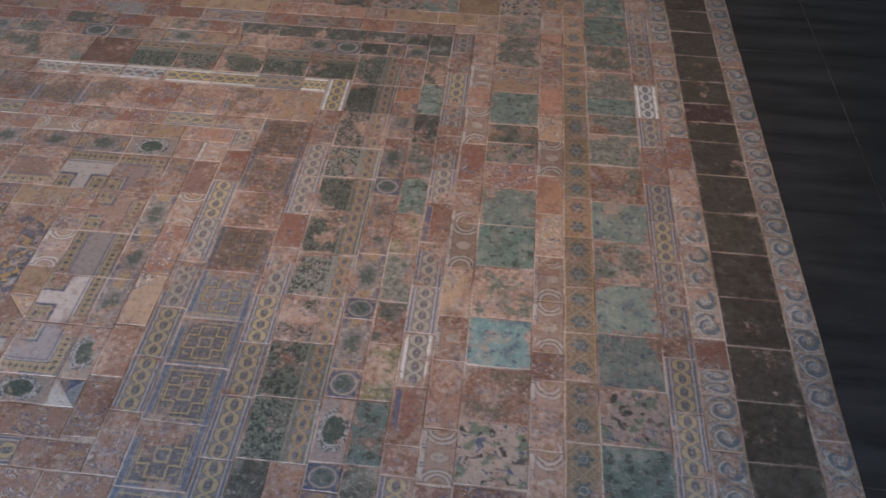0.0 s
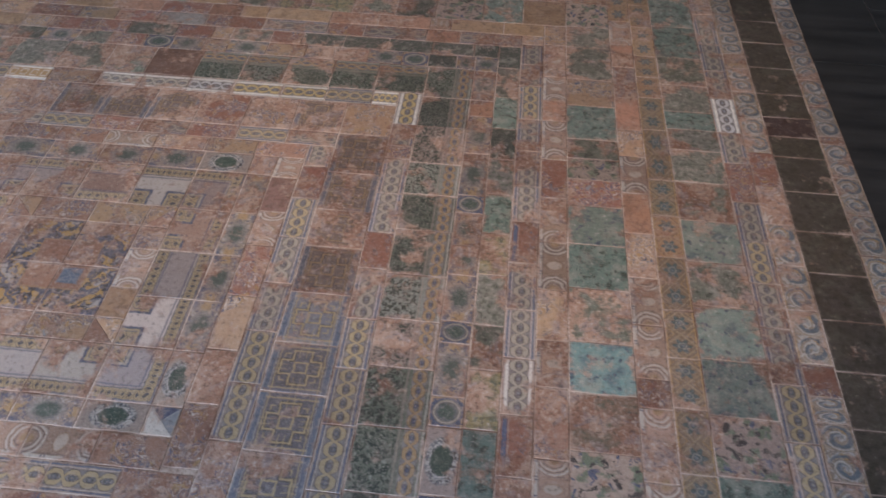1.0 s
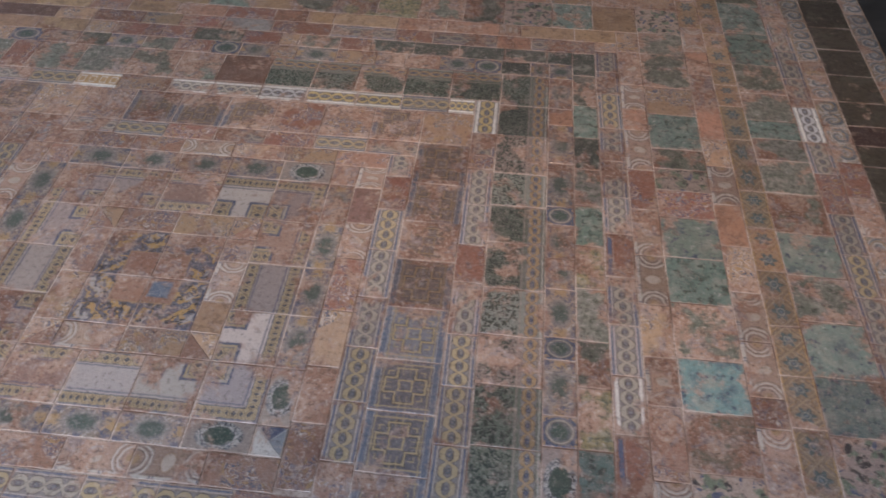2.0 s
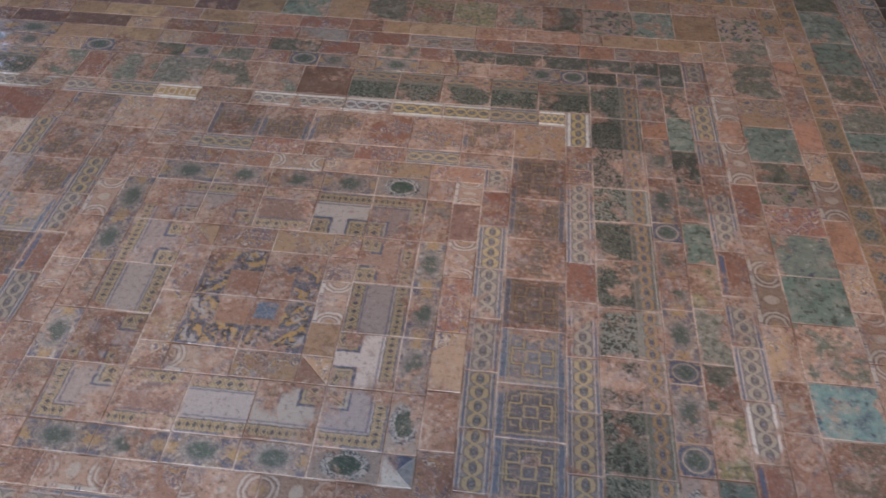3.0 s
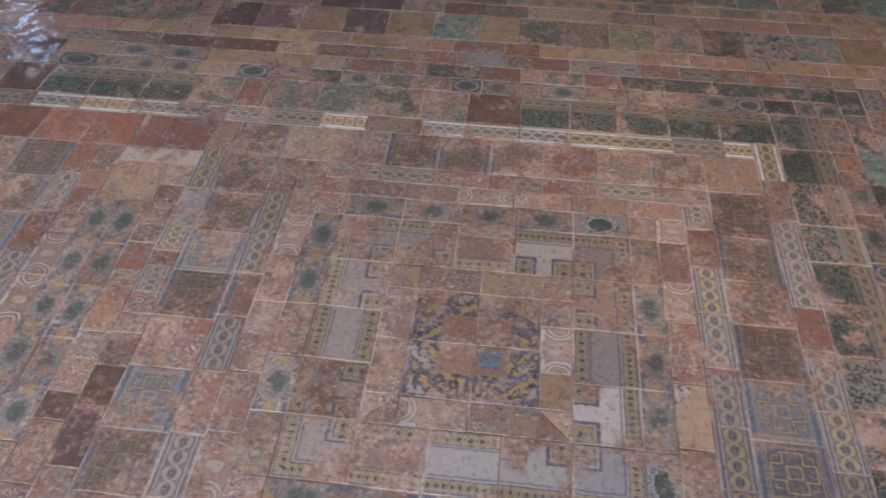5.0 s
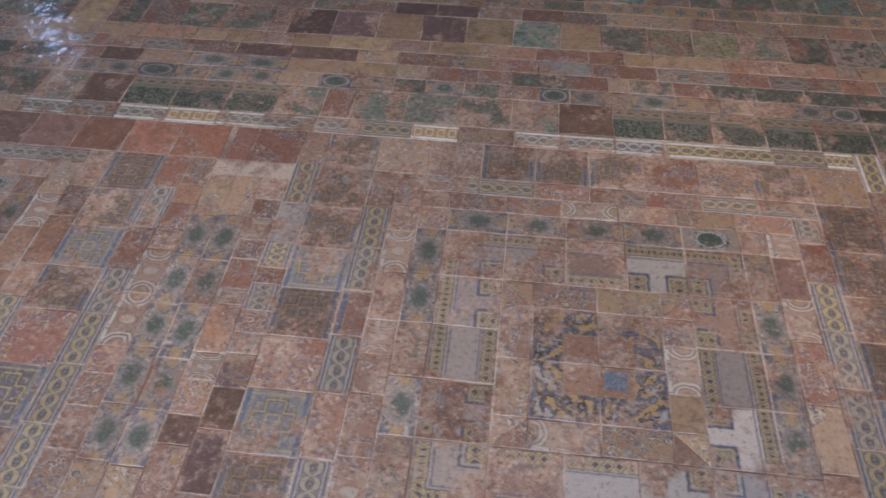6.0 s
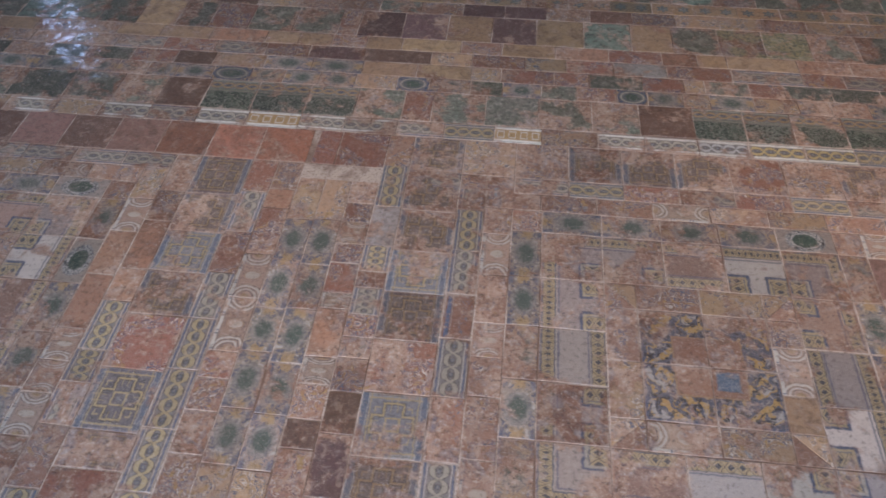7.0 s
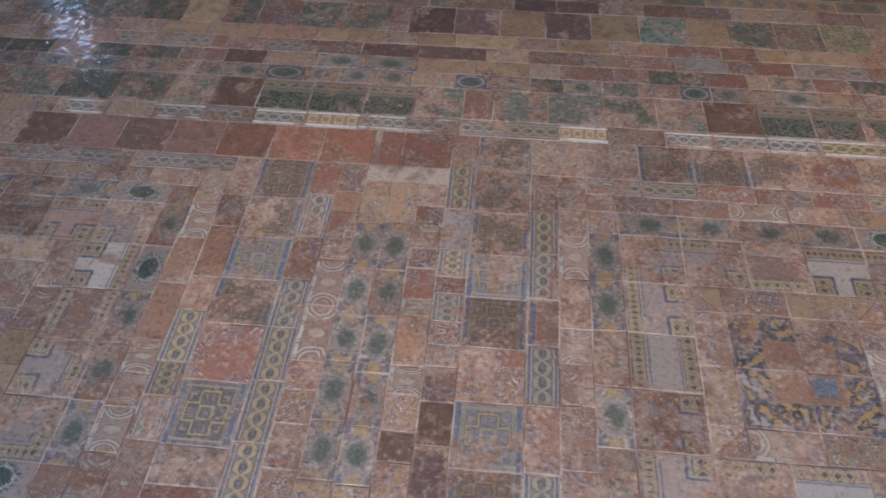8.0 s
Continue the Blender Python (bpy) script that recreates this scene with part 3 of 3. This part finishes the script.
# code: motif, ground colour, wear
KINDS = {
    "t": ("remnant", CLAY, 0.42), "c": ("twist_bright_pale", (0.5, 0.47, 0.42), 0.05), "r": ("remnant", (0.27, 0.125, 0.09), 0.34), "R": ("plain", (0.38, 0.17, 0.112), 0.06), "J": ("plain", (0.38, 0.22, 0.18), 0.10), "9": ("acanthus_star", (0.28, 0.15, 0.10), 0.34), "o": ("remnant", (0.45, 0.305, 0.20), 0.32), "l": ("twist_bright_pale", (0.50, 0.42, 0.37), 0.34), "H": ("twist_ochre", (0.35, 0.3, 0.25), 0.1), "z": ("plain", (0.16, 0.092, 0.07), 0.16),
    "P": ("plain", (0.405, 0.225, 0.15), 0.44), "a": ("plain", (0.33, 0.31, 0.30), 0.25), "u": ("plain", (0.13, 0.075, 0.08), 0.2), "y": ("plain", (0.42, 0.285, 0.175), 0.2),
    "g": ("twist_ochre", (0.30, 0.24, 0.2), 0.16), "G": ("twist_bright", (0.5, 0.47, 0.42), 0.05), "w": ("twist_white", (0.3, 0.27, 0.27), 0.34), "m": ("twist_white", (0.3, 0.22, 0.19), 0.5),
    "W": ("twist_bright_blue", WHITE, 0.10), "E": ("meander", WHITE, 0.05), "q": ("speckle", (0.19, 0.24, 0.215), 0.14),
    "k": ("knot", (0.2, 0.2, 0.25), 0.2), "K": ("knot_dull", (0.2, 0.15, 0.15), 0.5), "L": ("knot_pale", (0.3, 0.3, 0.3), 0.24), "Q": ("knot_dull", (0.12, 0.09, 0.10), 0.36),
    "v": ("oval", (0.30, 0.24, 0.20), 0.2), "V": ("framed_oval", (0.3, 0.25, 0.22), 0.18), "n": ("ring", (0.26, 0.23, 0.18), 0.14), "N": ("oval", (0.36, 0.25, 0.18), 0.5),
    "d": ("mottle", NIGHT, 0.2), "e": ("mottle", MOSS, 0.46), "p": ("dapple", GREYGREEN, 0.35), "T": ("speckle", (0.185, 0.25, 0.215), 0.22), "U": ("mottle", (0.15, 0.22, 0.19), 0.2), "Y": ("speckle", (0.20, 0.335, 0.33), 0.12),
    "X": ("dapple", (0.155, 0.20, 0.165), 0.58), "s": ("blots", (0.36, 0.29, 0.25), 0.14), "h": ("dapple", (0.30, 0.26, 0.14), 0.4),
    "D": ("leaf_twist", (0.13, 0.15, 0.125), 0.16), "C": ("leaf_twist", (0.26, 0.28, 0.24), 0.2), "A": ("leaf_twist", (0.22, 0.17, 0.15), 0.34),
    "f": ("flower", (0.26, 0.20, 0.14), 0.12), "F": ("flower", (0.34, 0.22, 0.13), 0.34), "b": ("baluster", (0.35, 0.25, 0.20), 0.24), "x": ("baluster", (0.4, 0.28, 0.22), 0.6),
    "S": ("wave", (0.31, 0.25, 0.19), 0.28), "B": ("dark", (0.066, 0.056, 0.04), 0.05), "M": ("plain", (0.055, 0.032, 0.027), 0.0),
    "1": ("fret", (0.37, 0.325, 0.315), 0.27), "2": ("fret_step", (0.51, 0.46, 0.425), 0.24), "3": ("fret_corner", (0.40, 0.35, 0.34), 0.24), "4": ("fret", (0.25, 0.16, 0.13), 0.45),
    "5": ("acanthus", (0.28, 0.15, 0.10), 0.5), "7": ("pinwheel", PALE_BLUE, 0.1),
    "0": ("fret_step", (0.34, 0.295, 0.285), 0.5), "i": ("fret_corner", (0.33, 0.27, 0.25), 0.42),
    "Z": ("half_strip", (0.30, 0.15, 0.105), 0.42), "I": ("dapple", (0.27, 0.19, 0.14), 0.62),
    "8": ("fret_step", (0.36, 0.25, 0.2), 0.42),
}
lay = random.Random(11)


def tile(i0, i1, j0, j1, code, turn=0):
    ic, jc = (i0 + i1) / 2, (j0 + j1) / 2
    bed = next((b[4] for b in BEDS if b[0] <= ic <= b[1] and b[2] <= jc <= b[3]), None)
    if bed is None or (i1 - i0) * H < 0.012 or (j1 - j0) * H < 0.012:
        return
    motif, ground, wear = KINDS[code]
    ob = new("tile", tile_mesh((i1 - i0) * H - GAP, (j1 - j0) * H - GAP, motif, turn))
    ob.parent = bed
    ob.location = (ic * H + lay.uniform(-0.0008, 0.0008), jc * H + lay.uniform(-0.0008, 0.0008), lay.uniform(-0.0003, 0.0003))
    ob.rotation_euler = (lay.gauss(0, 0.002), lay.gauss(0, 0.002), lay.gauss(0, 0.005))
    tint = lay.uniform(0.80, 1.16)
    ob.color = (ground[0] * tint * lay.uniform(0.95, 1.05), ground[1] * tint, ground[2] * tint * lay.uniform(0.95, 1.05), min(1.0, max(0.0, wear + lay.uniform(-0.12, 0.16) * min(1.0, wear * 8))))


def half_tiles(i0, i1, j0, j1, codes, slope):
    """Two three-cornered tiles that meet on the diagonal."""
    ic, jc = (i0 + i1) / 2, (j0 + j1) / 2
    bed = next((b[4] for b in BEDS if b[0] <= ic <= b[1] and b[2] <= jc <= b[3]), None)
    if bed is None:
        return
    w, d, g = (i1 - i0) * H / 2, (j1 - j0) * H / 2, GAP / 2
    corners = [(-w, -d), (w, -d), (w, d), (-w, d)]
    halves = ((0, 1, 2), (0, 2, 3)) if slope > 0 else ((0, 1, 3), (1, 2, 3))
    for code, ids in zip(codes, halves):
        motif, ground, wear = KINDS[code]
        pts = [Vector(corners[k]) for k in ids]
        mid = sum(pts, Vector((0, 0))) / 3
        bm = bmesh.new()
        uv = bm.loops.layers.uv.new("UVMap")
        rings = [[bm.verts.new((*(p + (mid - p).normalized() * s), z)) for p in pts] for s, z in ((g * 1.6, -0.012), (g * 1.6, -0.0008), (g * 1.6 + 0.001, 0.0))]
        bm.faces.new(rings[2])
        for lo, hi in zip(rings, rings[1:]):
            for k in range(3):
                bm.faces.new((lo[k], lo[(k + 1) % 3], hi[(k + 1) % 3], hi[k]))
        for f in bm.faces:
            for loop in f.loops:
                loop[uv].uv = (loop.vert.co.x / (2 * w) + 0.5, loop.vert.co.y / (2 * d) + 0.5)
        ob = part("tile", bm, MOTIFS[motif], bed)
        ob.location = (ic * H, jc * H, 0)
        ob.color = (*ground, wear)


def shares(word):
    """The length behind a code; a long run is cut into equal tiles."""
    run = float(word[1:] or 2)
    cuts = max(1, round(run / 2.05))
    return [run / cuts] * cuts


def column(i0, i1, top, text, bottom=-19.5, turn=0, fill="t"):
    """Tiles one below the other: a code and its length in half tiles each, such as 'g2 t1.5'."""
    j = top
    for word in text.split():
        for step in shares(word):
            tile(i0, i1, j - step, j, word[0], turn)
            j -= step
    while j > bottom:
        tile(i0, i1, max(j - 2, bottom), j, lay.choice(fill), turn)
        j -= 2


def course(j0, j1, right, text, left=-21.5, turn=1, fill="t"):
    """Tiles side by side, from the right to the left."""
    i = right
    for word in text.split():
        for step in shares(word):
            tile(i - step, i, j0, j1, word[0], turn)
            i -= step
    while i > left:
        tile(max(i - 2, left), i, j0, j1, lay.choice(fill), turn)
        i -= 2


# broad border along the east side, from its outer edge inwards
column(41, 42, 20, "S2.1 S1.9 S2 S2 S2 S2 S2 S1.9 S2 t.5 S2 S2 S2 S2 S2", fill="S")
column(39, 41, 19.5, "B2 B2 B2.4 B2.49 B1.87 B2.02 B1.96 B1.62 M1.26 B1.26 B1.98 B2.08 B1.94 B2.00 B1.96 B1.97 B1.97 B1.90", fill="B")
column(38, 39, 17.5, "S2.5 S2 S1.95 S3.37 o1.16 S1.75 S1.83 S2.17 r1.94 x2.02 S1.98 S1.92 S2.07 r1.16 S0.89 S1.83 S1.90", fill="S")
column(37, 38, 16.5, "m2 m3.58 w2.65 w2.10 m2.02 W2.28 w1.87 r2.17 w2.00 g1.90 m1.85 w2.10 g1.91 g1.98 g1.90", fill="g")
column(35, 37, 15.5, "e3.23 U2.69 U2.54 e2.14 p1.86 U1.16 p1.29 p1.88 X2.04 T1.99 e1.93 T2.08 q1.96 s1.90 U1.90", fill="eT")
column(34, 35, 13.3, "F3.91 F2.45 F1.59 F1.49 f2.17 f3.00 f1.90 F2.02 f2.32 f1.85 f1.77 f2.05 f1.90", fill="f")
column(33, 34, 12.3, "F2.52 x2.01 P1.78 x2.25 P2.17 o1.64 b2.08 P2.07 o2.06 b1.98 b2.00 r1.02 x2.31 x1.90", fill="tx")
column(31, 33, 11.2, "s2.12 p1.73 e2.51 o1.88 U2.19 e1.18 s1.19 r1.44 T1.91 U2.00 X2.17 Y1.85 I1.88 s1.96 r1.90", fill="tX")
column(30, 31, 9, "o1.61 x2.53 b1.69 P1.39 b2.38 r2.15 x2.24 b2.14 o2.04 x1.73 t2.31 b1.70 t1.90", fill="t")
column(29, 30, 8, "o0.73 m3.18 H2.32 w1.97 m2.04 w1.86 Z1.98 w1.99 w1.89 l1.96 Z1.93 t0.93 g1.90", fill="w")
column(28, 29, 7, "d1.71 e2.15 U2.09 d1.88 p1.99 U1.97 h1.92 p2.11 e1.68 h2.01 U2.05 e1.90", fill="e")
column(27, 28, 6, "v1.07 N2.13 P1.08 N2.34 v2.34 n0.93 N1.60 N1.35 v1.94 n0.85 v1.92 n0.98 V2.05 n0.82 v1.90", fill="v")
column(25, 27, 5, "D2.18 D1.97 A2.23 C1.75 D1.82 D2.07 C1.87 A1.80 D2.02 D2.00", bottom=-14.7)
column(25, 26, -14.7, "d2", fill="e")
column(26, 27, -14.7, "P2", fill="r")
# borders round the middle panel, east side
column(24, 25, 3, "G2.13 m1.40 r0.74 m1.94 w2.00 r1.69 w2.12 g1.88 g1.90", fill="g")
column(22, 24, 0, "K2.29 K2.00 K1.81 K2.05 L2.01 k1.78 k1.90", fill="k", bottom=-17.6)
column(21, 22, -0.85, "m1.20 r1.77 g1.97 w2.09 w1.95 g1.90 g1.90", fill="t", bottom=-15.6)
column(20, 21, -1.7, "b1.12 J1.82 b1.66 r2.22 o2.14 P1.90", fill="t", bottom=-14.7)
# north side: bright strip, then the border outwards
course(2, 3, 24, "G1.08 g1.97 G1.88 G2.12 W1.92 l2.05 l1.84 o2.20 E1.87 H2.01 m1.90 l2.16 l1.83 E2.16 c2.07 m2.09 l2.10 o1.89 l2.14 o2.40", fill="lm")
course(3, 5, 25, "D2.12 D1.97 D2.02 C1.89 D2.00 z2.16 X1.90 e2.15 p2.18 X2.20 r1.20 X1.96 D2.10 D2.23 D2.13 z1.91 X1.93 e2.19 d2.45 e1.48", fill="deX")
course(5, 6, 27, "v0.81 d1.27 n1.16 v1.52 N1.53 v1.30 o1.78 v1.80 o1.09 v1.46 n1.27 r1.67 e1.48 v1.62 e1.38 N1.76 n1.40 o1.78 N1.56 v1.57 N1.46 n1.71 v1.60 v1.36 N1.37 N1.63 v2.27", fill="Nvt")
course(6, 7, 28, "d1.11 d1.88 d2.02 d2.03 d1.93 r1.46 e1.84 o0.86 r1.73 d2.25 r1.51 r2.28 o1.28 y4.76 v2.26 v2.13 o2.30 z1.76 r2.03 e2.04 d1.80", fill="det")
course(7, 8, 29, "m2.83 P1.56 m2.92 r1.72 w2.97 r2.76 a2.28 r2.05 o1.80 r2.34 o1.83 z2.99 u2.50 r2.02 m2.29 r2.44 m2.20 m2.09", fill="mtr")
course(8, 9, 30, "y1.89 y2.44 x0.98 P2.48 P2.25 y3.03 y1.28 P1.54 r2.33 P2.35 y2.37 t1.86 y2.68 y1.62 r1.60 y3.09 P2.60 y2.36 y2.12", fill="yyt")
course(9, 11.2, 31, "y2.03 U1.88 s2.28 e1.91 X2.11 h2.02 h2.01 e2.06 y1.86 U2.14 y2.16 u2.04 y2.06 u4.16 r0.93 e2.12 e2.13 r1.88 e1.62 y1.90 e1.92", fill="eyU", turn=0)
course(11.2, 12.3, 33, "o2 x2 o2 t2 o2 o2 t2 o2 o2 t2 z2 t2 u2 u2 t2 p2 t2 t2", fill="otz")
course(12.3, 13.3, 34, "F2 F2 F2 F2 f2 F2 f2", fill="Ff")
course(13.3, 15.5, 35, "e2 U2 e2 X2 U2 e2", fill="eUX", turn=0)
course(15.5, 16.5, 37, "m2", fill="m")
course(16.5, 17.5, 38, "S2", fill="S")
course(17.5, 19.5, 39, "B2", fill="B", turn=0)
# courses between the bright strip and the panel
course(0, 2, 24, "o2 K2 t2 r2 K2 K2 K2 t2 o2 K2 t1 r1.9", left=0.2, fill="r", turn=0)
course(0, 2, 0, "R2 R2 R2 J2 z2 J2 z2 o2", fill="zo", turn=0)
course(-0.85, 0, 22, "m2 g2 r2 m2 r2 g2 m2 t2 m2", left=8, fill="m")
course(-1.7, -0.85, 21, "t2 o2 o2 b2 t2 t2 t2", left=8, fill="t")


def panel(c, jc, worn):
    """A square panel: leafy centre of four tiles, a plain mitred band, the fret frame and a ring of oval tiles."""
    bend_x, bend_y = (0.0, 0.0) if worn else (0.17, 0.18)

    def across(d):
        return c + d + bend_x * (1 - d * d / 36)

    def along(d):
        return jc + d - bend_y * (1 - d * d / 36)

    for di, dj, turn in ((-2, 0, 4), (0, 0, 0), (-2, -2, 5), (0, -2, 2)):
        tile(across(di), across(di + 2), along(dj), along(dj + 2), "t" if worn else ("9" if di == 0 and dj < 0 else "5"), turn)
    for a, b, above_code, below_code in ((-2, 0, "t", "x"), (0, 2, "o", "o")):
        tile(across(a), across(b), along(2), along(3), above_code, 1)
        tile(across(a), across(b), along(-3), along(-2), below_code, 1)
    tile(across(-3), across(-2), along(-2), along(0), "o")
    tile(across(-3), across(-2), along(0), along(2), "t")
    for a, b, code in ((0.95, 2, "t"), (-0.75, 0.95, "b" if not worn else "x"), (-2, -0.75, "y")):
        tile(across(2), across(3), along(a), along(b), code)
    for a, d, slope in ((-3, 2, -1), (2, 2, 1), (-3, -3, 1), (2, -3, -1)):
        half_tiles(across(a), across(a + 1), along(d), along(d + 1), "to", slope)
    north_run, south_run, west_run, east_run = ("042", "412", "010", "218") if not worn else ("148", "444", "414", "042")
    for k in range(3):
        a = -3 + 2 * k
        tile(across(a), across(a + 2), along(3), along(5), north_run[k], 0)
        tile(across(a), across(a + 2), along(-5), along(-3), south_run[k], 2)
        tile(across(-5), across(-3), along(a), along(a + 2), west_run[k], 3)
        tile(across(3), across(5), along(a), along(a + 2), east_run[k], 1)
    for di, dj, turn in ((3, 3, 0), (-5, 3, 4), (3, -5, 2), (-5, -5, 5)):
        tile(across(di), across(di + 2), along(dj), along(dj + 2), "3" if (di, dj) == (3, -5) and not worn else "i", turn)
    for k in range(5):
        a = -5 + 2 * k
        tile(across(a), across(a + 2), along(5), along(6), "vvNvV"[k], 1)
        tile(across(a), across(a + 2), along(-6), along(-5), "vvvvV"[k], 1)
        tile(across(5), across(6), along(a), along(a + 2), "VvvvN"[k] if not worn else "vNvVN"[k])
        tile(across(-6), across(-5), along(a), along(a + 2), "NvNvv"[k])
    for a in (-6, 5):
        tile(across(a), across(a + 1), along(5), along(6), "t")
        tile(across(a), across(a + 1), along(-6), along(-5), "7" if a > 0 and not worn else "t")


panel(14, -7.7, False)
panel(-12, -7.7, True)
# under the panels
for right, left, grow in ((20, 8, 1), (-6, -21.5, 0)):
    course(-14.7, -13.7, right, "t2 b2 x2 t2", left=left, fill="xt")
    course(-15.6, -14.7, right + 1, "t2 g2 g2 w2 g2", left=left - grow, fill="gw")
    course(-17.6, -15.6, right + 2, "t2 t2 r2 K2", left=left - 2 * grow, fill="Kt", turn=0)
    course(-19.5, -17.6, right + 4, "t2", left=left - 4 * grow, fill="td", turn=0)
# bands between the two panels
column(7, 8, 0, "t1.7 t1.3 b1.9 t2 x1.3 t1.4 t2 x2", fill="t", bottom=-14.7)
column(6, 7, 0, "m1.90 g2.00 w1.93 Z1.79 w2.10 Z2.06 w1.90", fill="w", bottom=-15.6)
column(4, 6, 0.2, "Q2.31 Q1.99 L1.85 Q1.91 r1.89 L2.07 K1.90", fill="K", bottom=-17.6)
column(3, 4, 0.2, "g2.23 a1.94 g1.19 r0.71 w1.12 r0.89 w0.77 r1.19 z1.38 u1.90", fill="m", bottom=-17.6)
column(2, 3, -0.8, "t1.17 r0.97 b1.06 r0.88 r1.30 x0.67 P1.88 b0.96 t1.17 z0.93 t1.90", fill="t")
column(1, 2, -0.8, "o2.10 v2.15 v1.91 v2.08 v1.77 v1.75 o1.90", fill="v")
column(0, 1, -0.8, "o2.19 v1.95 v2.10 v1.68 v1.99 v1.77 o1.90", fill="v")
column(-1, 0, 0, "t1.52 P1.01 r2.25 b1.91 b2.13 r0.98 t1.10 x1.36 t1.90", fill="x")
column(-2, -1, 0, "r1.75 w2.09 r1.89 w1.93 g1.93 g1.99 g1.90", fill="g")
column(-4, -2, 0, "Q2.04 K1.94 L1.89 K1.82 r2.05 k2.08 K1.15 r1.90", fill="K", bottom=-17.6)
column(-5, -4, 0, "x2.03 r1.55 P2.30 P1.39 g1.91 g1.16 m1.44 t1.90", fill="g", bottom=-15.6)
column(-6, -5, -0.85, "o1.71 b1.65 P2.01 P2.24 b1.22 x1.14 b1.41 x1.90", fill="t", bottom=-14.7)
course(-0.85, 0, -5, "m2 m2 m2 m2", left=-21.5, fill="m")
course(-1.7, -0.85, -6, "t2 x2 o2 t2", left=-21.5, fill="xt")
